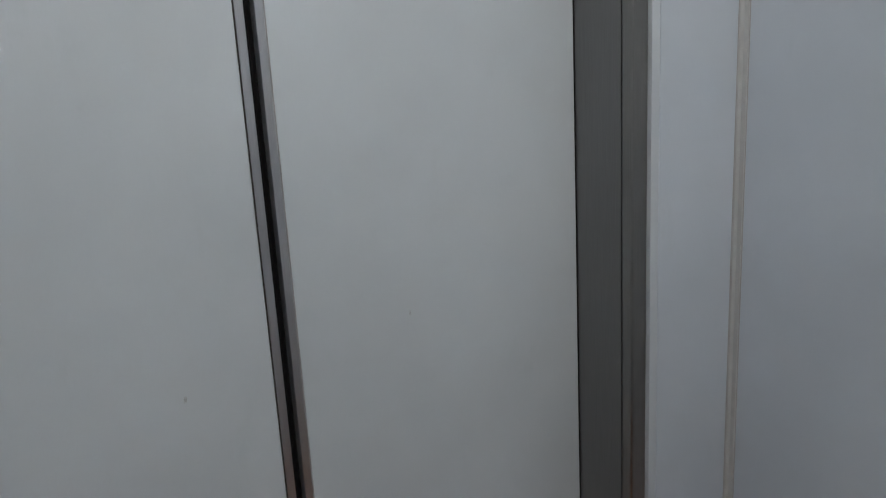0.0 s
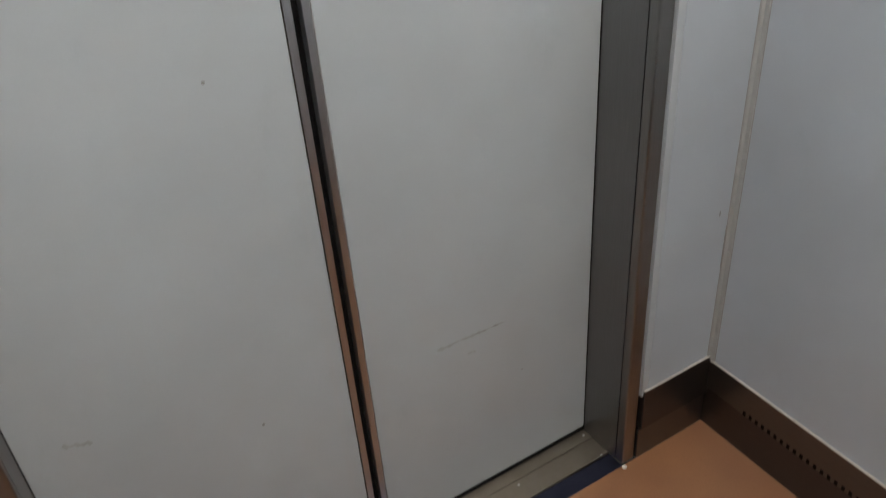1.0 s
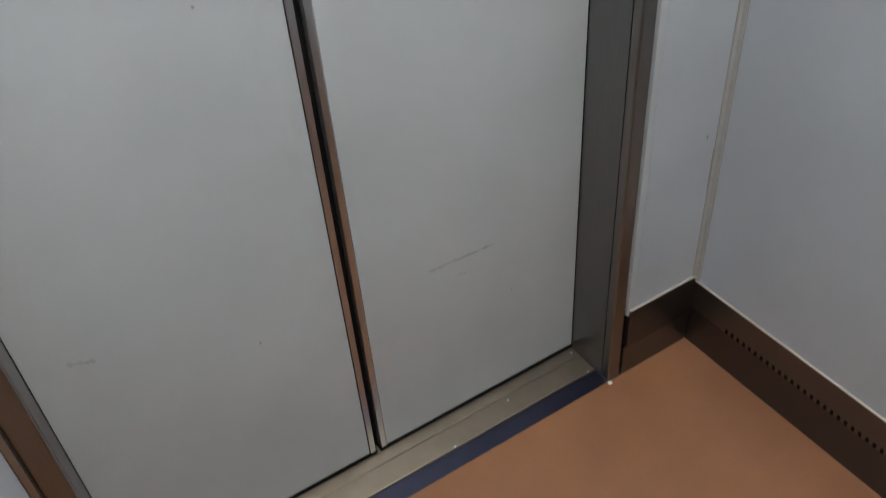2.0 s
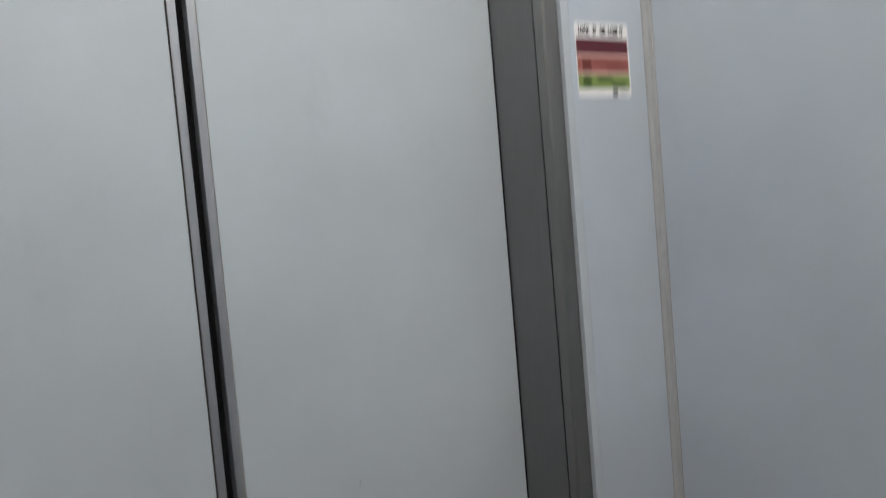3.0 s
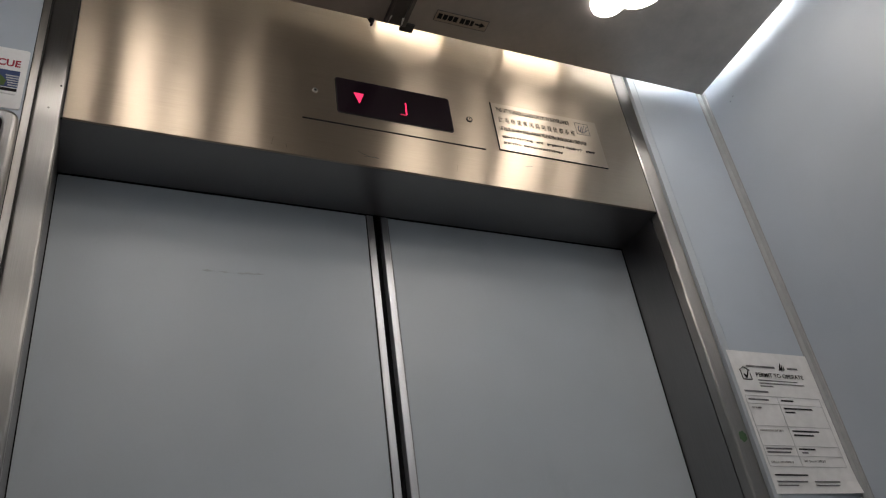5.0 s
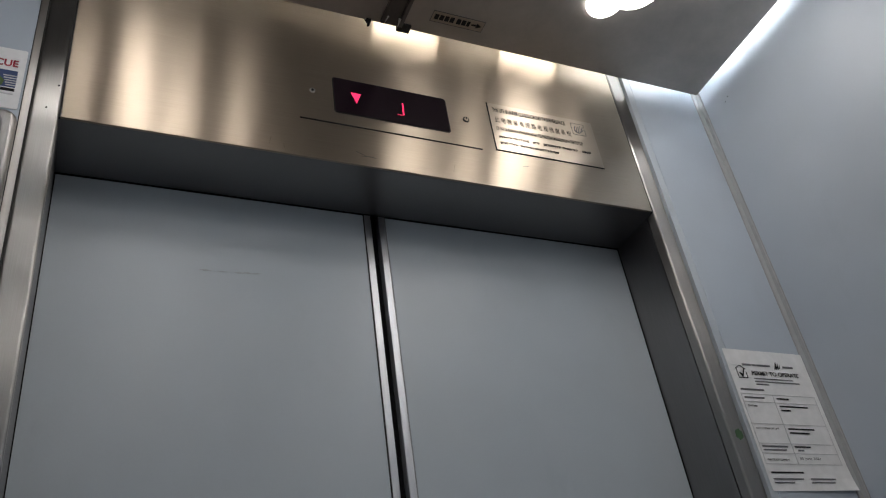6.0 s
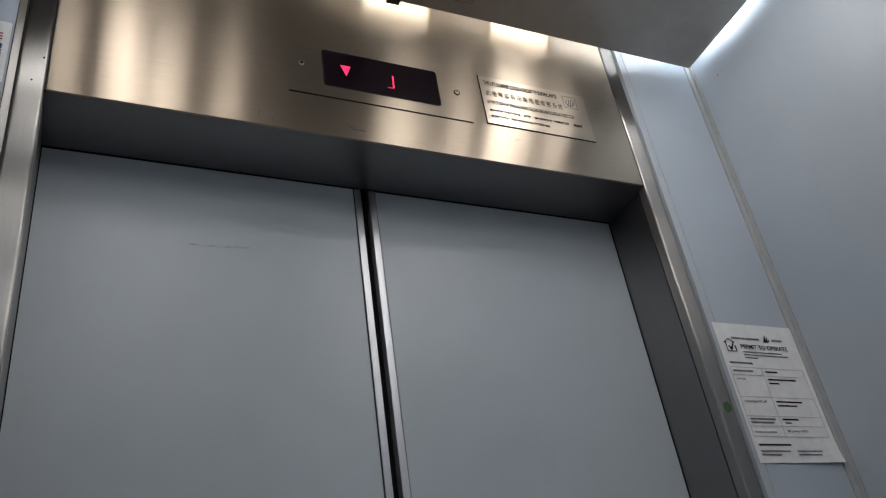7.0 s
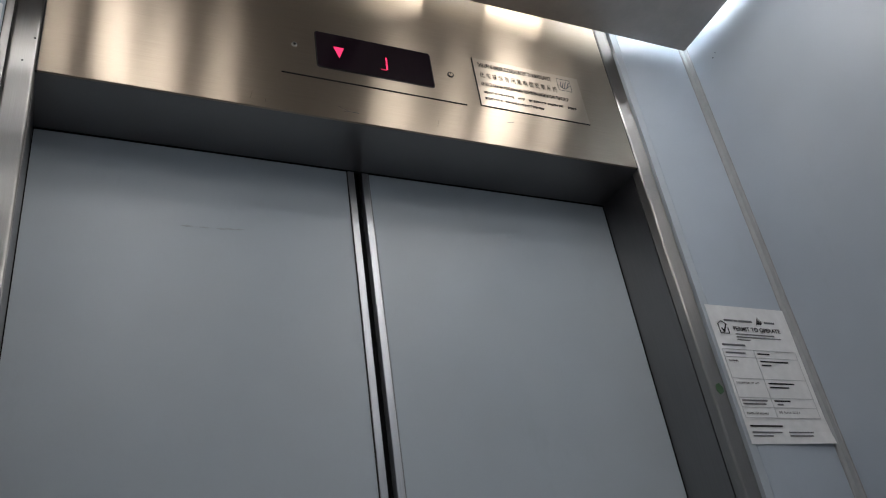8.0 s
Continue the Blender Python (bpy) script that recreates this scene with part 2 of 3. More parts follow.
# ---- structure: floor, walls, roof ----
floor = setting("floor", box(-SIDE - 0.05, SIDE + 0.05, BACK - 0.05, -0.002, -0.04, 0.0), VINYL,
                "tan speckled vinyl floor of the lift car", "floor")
wall_right = setting("wall_right", box(SIDE, SIDE + 0.03, BACK, 0.12, KICK, TOP), WALL_BLUE,
                     "pale blue-grey laminated side wall", "wall")
wall_left = setting("wall_left", box(-SIDE - 0.03, -SIDE, BACK, 0.12, KICK, TOP), WALL_BLUE,
                    "pale blue-grey laminated side wall", "wall")
# unseen rear wall, made pale to throw light on doors and steel edges
wall_back = setting("wall_back", box(-SIDE, SIDE, BACK - 0.03, BACK, KICK, TOP), WALL_PALE,
                    "unseen rear wall, kept off-white to brighten the doors", "wall")
for s, name in ((1, "return_panel_right"), (-1, "return_panel_left")):
    a, b = sorted((s * BEAD, s * SIDE))
    setting(name, box(a, b, RET, RET + 0.03, FRONT_KICK, TOP, 0.0006), WALL_BLUE,
            "narrow pale blue-grey laminated panel beside the doors", "wall panel")
setting("roof", box(-SIDE - 0.03, SIDE + 0.03, BACK - 0.03, 0.16, TOP, TOP + 0.03), WHITE, "white car roof above the hung ceiling", "ceiling")

# skirting: an upper band over a recessed lower band, low light put into its colours
for s, name in ((1, "skirting_right"), (-1, "skirting_left")):
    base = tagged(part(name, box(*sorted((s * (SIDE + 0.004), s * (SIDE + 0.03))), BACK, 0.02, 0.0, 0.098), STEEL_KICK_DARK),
                  "brushed steel skirting darkened for low light, with small vent slots", "skirting", "", "structure")
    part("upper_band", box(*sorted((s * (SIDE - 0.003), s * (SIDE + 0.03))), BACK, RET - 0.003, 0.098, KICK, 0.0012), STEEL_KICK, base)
    part("bright_edge", box(*sorted((s * (SIDE - 0.004), s * (SIDE + 0.01))), BACK, RET - 0.004, KICK, KICK + 0.003, 0.0008), PALE_METAL, base)
    slot = mesh_of("vent_slot", box(-0.0006, 0.003, -0.0030, 0.0030, -0.0052, 0.0048), RUBBER)
    for i in range(42):
        ob = new("vent_slot", slot)
        ob.parent = base
        ob.location = (s * (SIDE - 0.003), -0.10 - 0.0137 * i, 0.103)
base = tagged(part("skirting_back", box(-SIDE, SIDE, BACK - 0.03, BACK + 0.003, 0.0, KICK, 0.001), STEEL_KICK),
              "brushed steel skirting darkened for low light", "skirting", "", "structure")
for s, name in ((1, "skirting_front_right"), (-1, "skirting_front_left")):
    a, b = sorted((s * TRIM, s * (SIDE + 0.003)))
    base = tagged(part(name, box(a, b, -0.002, 0.03, 0.0, 0.074, 0.001), STEEL_KICK), "brushed steel skirting below the return panel, darkened for low light", "skirting", "", "structure")
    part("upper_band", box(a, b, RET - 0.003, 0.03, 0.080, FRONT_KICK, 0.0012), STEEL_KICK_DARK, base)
    part("groove", box(a, b, -0.001, 0.004, 0.074, 0.080), JOINT, base)
    part("bright_edge", box(a, b, RET - 0.004, RET + 0.01, FRONT_KICK, FRONT_KICK + 0.003, 0.0008), PALE_METAL, base)

# corner beads between the side walls and the return panels
for s, name in ((1, "corner_bead_right"), (-1, "corner_bead_left")):
    base = tagged(part(name, prism([(s * (SIDE - 0.009), RET), (s * (SIDE - 0.008), RET - 0.002), (s * (SIDE - 0.003), RET - 0.004),
                                    (s * (SIDE - 0.002), RET - 0.010), (s * SIDE, RET - 0.011), (s * SIDE, RET)], KICK + 0.004, TOP, "z"), BEIGE),
                  "beige plastic corner bead", "trim", "", "structure")
    part("joint_line", box(*sorted((s * (SIDE - 0.010), s * (SIDE - 0.009))), RET - 0.0006, RET + 0.002, KICK + 0.004, TOP), SEALANT, base)
    part("joint_line", box(*sorted((s * (SIDE - 0.0006), s * (SIDE + 0.002))), RET - 0.012, RET - 0.011, KICK + 0.004, TOP), SEALANT, base)

# ---- door frame: jambs, header and sill ----
frame_thing = thing("door_frame", "brushed stainless steel lift door frame", "door frame", "", "structure")
for s in (1, -1):
    edge = TRIM - (0.004 if s > 0 else 0.0)
    a, b = sorted((s * OPEN, s * edge))
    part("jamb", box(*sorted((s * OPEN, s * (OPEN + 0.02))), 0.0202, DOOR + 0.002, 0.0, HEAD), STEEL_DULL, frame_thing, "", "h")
    part("jamb_face", box(a, b, 0.0, 0.02, 0.0, TOP - 0.002, 0.0035, 4), STEEL_V, frame_thing, "", "h")
    a, b = sorted((s * edge, s * BEAD))
    part("edge_strip", box(a, b, RET + 0.0005, 0.02, KICK, TOP - 0.002, 0.0005), STEEL_STRIP if s < 0 else PALE_STRIP, frame_thing, "pale edge strip", "h")
    if s < 0:
        part("strip_joint", box(-TRIM - 0.0009, -TRIM + 0.0003, RET - 0.0002, 0.004, KICK, TOP - 0.002), JOINT, frame_thing)
        part("strip_joint", box(-BEAD - 0.0005, -BEAD + 0.0004, RET - 0.0006, 0.004, KICK, TOP - 0.002), JOINT, frame_thing)
    part("shadow_joint", box(*sorted((s * (OPEN - 0.0022), s * OPEN)), 0.001, 0.006, HEAD, TOP - 0.002), JOINT, frame_thing)
    part("door_gap", box(*sorted((s * (OPEN - 0.0014), s * (OPEN + 0.001))), DOOR - 0.0012, DOOR + 0.004, 0.004, HEAD), RUBBER, frame_thing)
for x, z in ((-0.452, 2.152), (-0.462, 2.112)):
    part("pin_hole", prism(disc(x, z, 0.0013, 10), -0.0005, 0.001), RUBBER, frame_thing)
part("green_smear", prism([(0.4625 + r * math.cos(a), 1.7120 + 1.3 * r * math.sin(a)) for r, a in
                           ((0.0062 + 0.0009 * math.sin(2.6 * k), k * 0.4488) for k in range(14))], -0.0006, 0.001), GREEN_SPOT, frame_thing, "small green paint smear")

header = thing("header_panel", "brushed stainless steel panel above the lift doors", "header panel", "", "structure")
part("face", box(-OPEN + 0.0022, OPEN - 0.0022, 0.0, 0.004, HEAD, TOP - 0.002, 0.0008, 2), STEEL_H, header, "", "v")
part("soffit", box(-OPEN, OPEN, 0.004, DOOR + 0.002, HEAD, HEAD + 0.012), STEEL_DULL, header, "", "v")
# black strip paints in the shade between the soffit and the doors
part("shadow_gap", box(-OPEN, OPEN, DOOR - 0.0025, DOOR + 0.002, HEAD - 0.0014, HEAD + 0.001), RUBBER, header)
part("access_slit", box(-0.141, 0.148, -0.0007, 0.002, 2.1705, 2.1727), RUBBER, header)
part("plate_edge", box(-0.141, 0.148, -0.0007, 0.002, 2.1728, 2.1734), SCRATCH, header)
for points in ([(-0.062, 2.124), (-0.046, 2.1175), (-0.032, 2.1165)], [(-0.054, 2.1165), (-0.034, 2.1185)], [(-0.186, 2.112), (-0.183, 2.126)],
               [(0.09, 2.116), (0.094, 2.130)], [(0.214, 2.150), (0.226, 2.153)], [(-0.165, 2.109), (-0.166, 2.116)]):
    bms = []
    for (xa, za), (xb, zb) in zip(points, points[1:]):
        n = Vector((zb - za, xa - xb)).normalized() * 0.00035
        bms.append(prism([(xa + n.x, za + n.y), (xb + n.x, zb + n.y), (xb - n.x, zb - n.y), (xa - n.x, za - n.y)], -0.0003, 0.0005))
    part("scratch", joined(*bms), SCRATCH if abs(points[0][0] - points[-1][0]) < 0.006 else STEEL_KICK, header)

sill = thing("door_sill", "worn metal door sill with a dark front strip", "door sill", "", "structure")
part("dark_strip", box(-OPEN, OPEN, -0.002, 0.036, -0.03, -0.002), SILL_DARK, sill, "dark blue-black strip")
part("front_plate", box(-OPEN, OPEN, 0.038, 0.0838, -0.03, 0.0, 0.001), SILL_METAL, sill)
part("rear_plate", box(-OPEN, OPEN, 0.0852, DOOR + 0.05, -0.03, 0.0, 0.001), SILL_METAL, sill)
part("groove", box(-OPEN, OPEN, 0.036, 0.12, -0.035, -0.010), JOINT, sill)
for x, y in ((0.436, 0.098), (0.431, 0.040), (0.447, -0.006), (0.262, 0.073), (0.12, 0.041)):
    part("worn_spot", turned(x, y, ((0.0048 if x > 0.44 else 0.0022, 0.0), (0.0036 if x > 0.44 else 0.0016, 0.0012)), 9), WHITE, sill, "pale chipped spot")

# ---- the two door leaves ----


def door_leaf(s, name):
    leaf = thing(name, "closed blue-grey lift door leaf with a steel edge", "lift door", "lift door leaves", "structure")
    a, b = sorted((s * 0.0175, s * 0.52))
    part("panel", box(a, b, DOOR, DOOR + 0.03, 0.010, HEAD + 0.04, 0.0015), DOOR_GREY, leaf)
    part("edge_line", box(*sorted((s * 0.0163, s * 0.0178)), DOOR - 0.0006, DOOR + 0.02, 0.010, HEAD + 0.04), JOINT if s < 0 else SCUFF, leaf)
    part("edge_strip", box(*sorted((s * 0.006, s * 0.0163)), DOOR - 0.0015, DOOR + 0.03, 0.010, HEAD + 0.04, 0.001), STEEL_EDGE, leaf, "brushed steel closing edge", "h")
    # solid black strip paints in the shade of the gap under the leaf
    part("bottom_gap_shade", box(*sorted((s * 0.004, s * 0.446)), DOOR - 0.0008, DOOR + 0.02, 0.0004, 0.0098), RUBBER, leaf, "black strip for the shade in the gap below the leaf")
    part("seal", box(*sorted((s * 0.0002, s * 0.006)), DOOR + 0.012, DOOR + 0.028, 0.008, HEAD + 0.04), RUBBER, leaf, "black rubber seal")
    return leaf


leaf_left = door_leaf(-1, "door_1")
leaf_right = door_leaf(1, "door_2")
rng = random.Random(4)


def scuff(leaf, x0, z0, x1, z1, wide, mat=SCUFF):
    """A broken, faint rub mark on a door leaf."""
    steps, bms = 7, []
    for i in range(steps):
        if rng.random() < 0.12:
            continue
        t0, t1 = (i - 0.25) / steps, (i + 1.2) / steps
        h = wide * rng.uniform(0.3, 1.0)
        za = z0 + (z1 - z0) * t0 + rng.uniform(-0.4, 0.4) * wide
        zb = z0 + (z1 - z0) * t1 + rng.uniform(-0.4, 0.4) * wide
        xa, xb = x0 + (x1 - x0) * t0, x0 + (x1 - x0) * t1
        bms.append(prism([(xa, za), (xa + (xb - xa) * 0.5, za + h), (xb, zb), (xa + (xb - xa) * 0.5, zb - h)], DOOR - 0.0003, DOOR + 0.001))
    part("scuff", joined(*bms), mat, leaf, "faint grey scuff")


scuff(leaf_right, 0.190, 0.3655, 0.2645, 0.3630, 0.0016)
scuff(leaf_right, 0.139, 0.3672, 0.2400, 0.3640, 0.0034, FAINT)
scuff(leaf_right, 0.193, 0.3330, 0.2080, 0.3300, 0.0030, FAINT)
scuff(leaf_left, -0.395, 0.4900, -0.3500, 0.4750, 0.0040, FAINT)
scuff(leaf_left, -0.2540, 1.9700, -0.1752, 1.9722, 0.0022, FAINT)
for leaf, x, z, r in ((leaf_left, -0.1516, 0.3814, 0.0022), (leaf_right, 0.30, 0.24, 0.0016), (leaf_left, -0.121, 0.893, 0.0022), (leaf_right, 0.170, 0.93, 0.0015)):
    part("dark_speck", prism(disc(x, z, r, 8), DOOR - 0.0004, DOOR + 0.001), SCUFF, leaf)

# ---- hung ceiling with bubble lights and the tubes above its edge ----
CX, CY0, CY1 = 0.624, BACK + 0.04, -0.026
tagged(part("ceiling", box(-CX, CX, CY0, CY1, PANEL, PANEL + 0.012, 0.001), CEILING), "grey-brown metal hung ceiling with round cut-outs", "ceiling", "", "structure")
for x, y in ((-0.4, -0.35), (0.4, -0.35), (-0.4, -1.0), (0.4, -1.0)):
    tagged(part("ceiling_hanger", box(x - 0.012, x + 0.012, y - 0.012, y + 0.012, PANEL + 0.012, TOP, 0.002), STEEL_DULL),
           "steel hanger above the hung ceiling", "hanger", "ceiling hangers")


def bubble(x, y, r):
    lamp = thing("ceiling_light", "lit round opal light in the hung ceiling", "ceiling light", "round ceiling lights", "", (x, y, PANEL))
    part("diffuser", turned(0, 0, ((r, 0.001), (r, -0.05 * r - 0.0015), (r * 0.93, -0.09 * r - 0.0025), (r * 0.55, -0.13 * r - 0.003))), OPAL, lamp, "glowing opal diffuser")
    return lamp


# round light clusters on both sides of the ceiling's middle; rearmost unseen, added as fill
BUBBLES = [(0.330, -0.167, 0.030), (0.362, -0.212, 0.047), (0.484, -0.255, 0.030), (0.295, -0.325, 0.027), (0.390, -0.330, 0.023), (0.158, -0.325, 0.039),
           (0.475, -0.390, 0.031), (0.320, -0.425, 0.025), (-0.361, -0.215, 0.025), (-0.336, -0.280, 0.027), (-0.441, -0.280, 0.028), (-0.271, -0.325, 0.028),
           (-0.351, -0.370, 0.028), (-0.165, -0.350, 0.024), (-0.281, -0.415, 0.028), (0.290, -0.600, 0.047), (0.345, -0.695, 0.047), (0.450, -0.650, 0.036),
           (-0.300, -0.600, 0.042), (-0.235, -0.690, 0.038), (-0.150, -0.610, 0.031), (-0.120, -0.710, 0.034), (0.440, -0.930, 0.041), (0.380, -1.030, 0.044),
           (0.460, -1.120, 0.041), (0.350, -1.190, 0.041), (-0.330, -0.930, 0.034), (-0.230, -1.010, 0.037), (-0.340, -1.090, 0.034), (-0.230, -1.190, 0.037),
           (-0.060, -1.090, 0.034), (0.010, -0.960, 0.032)]
for x, y, r in BUBBLES:
    bubble(x, y, r)


def tube_light(x0, x1, y0, y1, label, glow):
    lamp = thing("tube_light", label, "tube light", "tube lights above the ceiling")
    along_x = abs(x1 - x0) > abs(y1 - y0)
    z = PANEL + 0.045
    if along_x:
        part("tube", box(x0 + 0.006, x1 - 0.006, y0 - 0.008, y0 + 0.008, z, z + 0.016, 0.005, 3), glow, lamp)
        part("batten", box(x0, x1, y0 - 0.014, y0 + 0.014, PANEL + 0.012, z - 0.004, 0.002), WHITE, lamp)
        for x in (x0, x1 - 0.006):
            part("end_cap", box(x, x + 0.006, y0 - 0.012, y0 + 0.012, z - 0.004, z + 0.02, 0.003), WHITE, lamp)
    else:
        part("tube", box(x0 - 0.008, x0 + 0.008, y0 + 0.02, y1 - 0.02, z, z + 0.016, 0.005, 3), glow, lamp)
        part("batten", box(x0 - 0.014, x0 + 0.014, y0, y1, PANEL + 0.012, z - 0.004, 0.002), WHITE, lamp)
        for y in (y0, y1 - 0.018):
            part("end_cap", box(x0 - 0.012, x0 + 0.012, y, y + 0.018, z - 0.004, z + 0.02, 0.003), WHITE, lamp)


tube_light(0.592, 0.592, -1.25, -0.045, "lit white tube above the ceiling's side edge", TUBE)
tube_light(-0.592, -0.592, -1.25, -0.045, "lit white tube above the ceiling's side edge", TUBE)


def short_tube(x0, x1, y0, y1, label, glow):
    """A short tube that stands slightly askew on the ceiling's front edge."""
    lamp = thing("tube_light", label, "tube light", "tube lights above the ceiling", "", ((x0 + x1) / 2, (y0 + y1) / 2, PANEL + 0.012))
    lamp.rotation_euler = (0, 0, math.atan2(y1 - y0, x1 - x0))
    h = math.hypot(x1 - x0, y1 - y0) / 2
    part("tube", box(-h + 0.006, h - 0.006, -0.007, 0.007, 0.034, 0.048, 0.005, 3), glow, lamp)
    part("batten", box(-h, h, -0.009, 0.009, 0.0, 0.030, 0.002), WHITE, lamp)
    for x in (-h, h - 0.006):
        part("end_cap", box(x, x + 0.006, -0.009, 0.009, 0.030, 0.050, 0.003), WHITE, lamp)


short_tube(-0.005, 0.132, -0.036, -0.056, "lit short tube above the ceiling's front edge", TUBE_DIM)
short_tube(0.235, 0.370, -0.036, -0.056, "lit short tube above the ceiling's front edge", TUBE_DIM)
# unseen corner tube, added to whiten the top of the return panel
short_tube(0.522, 0.574, -0.060, -0.060, "lit short tube added to brighten the front corner panel", TUBE)

# latch and wiring on the front edge of the hung ceiling
latch = thing("ceiling_latch", "dark metal latch at the front edge of the hung ceiling", "latch", "", "", (0.006, 0, PANEL))
part("rail", joined(box(-0.016, 0.020, CY1 - 0.16, CY1 - 0.004, -0.003, 0.0, 0.0008), box(-0.016, -0.010, CY1 - 0.16, CY1 - 0.006, -0.008, -0.003, 0.001),
                    box(0.013, 0.020, CY1 - 0.16, CY1 - 0.006, -0.008, -0.003, 0.001)), STEEL_KICK, latch, "dark channel rail")
part("hook", prism([(-0.040, 0.004), (-0.030, 0.004), (-0.031, -0.006), (-0.034, -0.012), (-0.037, -0.012), (-0.036, -0.006)], CY1 - 0.004, CY1 + 0.003), RUBBER, latch)
part("tab", box(0.014, 0.036, CY1 - 0.01, CY1 + 0.006, -0.004, 0.003, 0.001), JOINT, latch)
# two small white triangles at the rail's front end
for x in (-0.014, 0.009):
    part("white_triangle", prism([(x, CY1 - 0.022), (x + 0.007, CY1 - 0.022), (x + 0.0035, CY1 - 0.006)], -0.0075, -0.006, "z"), WHITE, latch)

sticker = thing("ceiling_sticker", "narrow grey sticker with a dark line of figures and an arrow", "sticker", "", "", (0.007, 0.012, PANEL))
part("backing", box(0.060, 0.150, -0.086, -0.066, -0.0008, 0.0), FILM, sticker)
part("border", joined(box(0.060, 0.150, -0.0868, -0.0860, -0.0012, 0.0), box(0.060, 0.150, -0.0660, -0.0652, -0.0012, 0.0),
                      box(0.0592, 0.060, -0.0868, -0.0652, -0.0012, 0.0), box(0.150, 0.1508, -0.0868, -0.0652, -0.0012, 0.0)), GREY_INK, sticker)
for x0, x1 in ((0.064, 0.071), (0.073, 0.080), (0.082, 0.089), (0.091, 0.098), (0.103, 0.110), (0.112, 0.119), (0.121, 0.126)):
    part("print_bar", box(x0, x1, -0.081, -0.071, -0.0014, -0.0008), INK, sticker)
part("arrow", prism([(0.129, -0.0775), (0.138, -0.0775), (0.138, -0.081), (0.147, -0.076), (0.138, -0.071), (0.138, -0.0745), (0.129, -0.0745)], -0.0014, -0.0008, "z"), INK, sticker)

# ---- floor indicator in the header ----
show = thing("floor_indicator", "dark lift floor display with a lit red down arrow", "floor indicator", "", "", (0, 0, 2.195))
part("bezel", prism(rounded(-0.0885, 0.0978, -0.0008, 0.0718, 0.005), -0.0008, 0.004), JOINT, show)
part("window", prism(rounded(-0.0870, 0.0963, 0.0007, 0.0703, 0.004), -0.0016, 0.002), SCREEN, show, "dark glossy display window")
part("down_arrow", prism([(-0.0610, 0.0445), (-0.0450, 0.0445), (-0.0530, 0.0235)], -0.0022, -0.0016), LED, show, "lit red down arrow")
for name, x0, x1, z0, z1, mat in (("digit_segment", 0.0205, 0.0228, 0.0315, 0.0425, LED), ("digit_segment", 0.0200, 0.0224, 0.0180, 0.0300, LED),
                                  ("digit_segment", 0.0110, 0.0205, 0.0158, 0.0178, LED_DIM)):
    part(name, box(x0, x1, -0.0022, -0.0016, z0, z1), mat, show)
for x in (-0.1200, 0.1288):
    lock = thing("header_screw" if x < 0 else "key_switch", "small bright screw in the steel header" if x < 0 else "small round key switch in the steel header",
                 "screw" if x < 0 else "key switch", "", "", (x, 0, 2.230))
    r = 0.0042 if x < 0 else 0.0054
    part("rim", prism(disc(0, 0, r, 20), -0.0015, 0.002), JOINT if x > 0 else PALE_METAL, lock)
    part("core", prism(disc(0, 0, r * (0.62 if x > 0 else 0.55), 18), -0.0020, 0.002), STEEL_H if x > 0 else JOINT, lock)
    part("slot", box(-0.0006, 0.0006, -0.0024, -0.0018, -r * 0.15, r * 0.62) if x > 0 else box(-0.001, 0.0012, -0.0024, -0.0018, -0.001, 0.0012), RUBBER, lock)

# ---- camera notice on the header ----
notice = thing("surveillance_notice", "silver notice in four languages with dark lettering", "notice", "", "", (0, 0, 0))
part("plate", box(0.1735, 0.3735, -0.0010, 0.001, 2.1770, 2.2785), FILM, notice)
part("edge_line", box(0.1725, 0.1738, -0.0014, 0.001, 2.1765, 2.2785), INK, notice)
part("edge_line", box(0.1725, 0.3735, -0.0014, 0.001, 2.1757, 2.1771), INK, notice)
lettering("english_line", "THIS LIFT IS UNDER CLOSED-CIRCUIT TV SURVEILLANCE", 0.181, 0.318, 2.2600, 2.2690, -0.0016, INK, notice, 0.022)
lettering("malay_line", "LIF INI DI BAWAH PENGAWASAN TELEVISYEN LINGKUNGAN TERTUTUP", 0.181, 0.343, 2.2195, 2.2275, -0.0016, INK, notice, 0.022)
lettering("chinese_line", "\u6b64 \u7535 \u68af \u88c5 \u6709 \u95ed \u8def \u7535 \u89c6 \u4fa6 \u5bdf \u7cfb \u7edf", 0.182, 0.325, 2.2365, 2.2490, -0.0016, INK, notice, 0.002)
def script_word(x0, x1, z):
    """An unreadable word in rounded script, as a row of small hooks and loops."""
    bms, a = [], x0
    while a < x1 - 0.002:
        w, h = rng.uniform(0.0026, 0.0042), rng.uniform(0.0040, 0.0052)
        t, y0, y1 = 0.0009, -0.0015, -0.0009
        bms.append(box(a, a + t, y0, y1, z, z + h))
        bms.append(box(a + t, a + w, y0, y1, z + h - t, z + h))
        if rng.random() < 0.6:
            bms.append(box(a + w - t, a + w, y0, y1, z + h * 0.35, z + h - t))
        if rng.random() < 0.6:
            bms.append(box(a + t, a + w * 0.8, y0, y1, z + h * rng.uniform(0.0, 0.35), z + h * 0.35 + t))
        a += w + 0.0007
    part("script_word", joined(*bms), INK, notice)


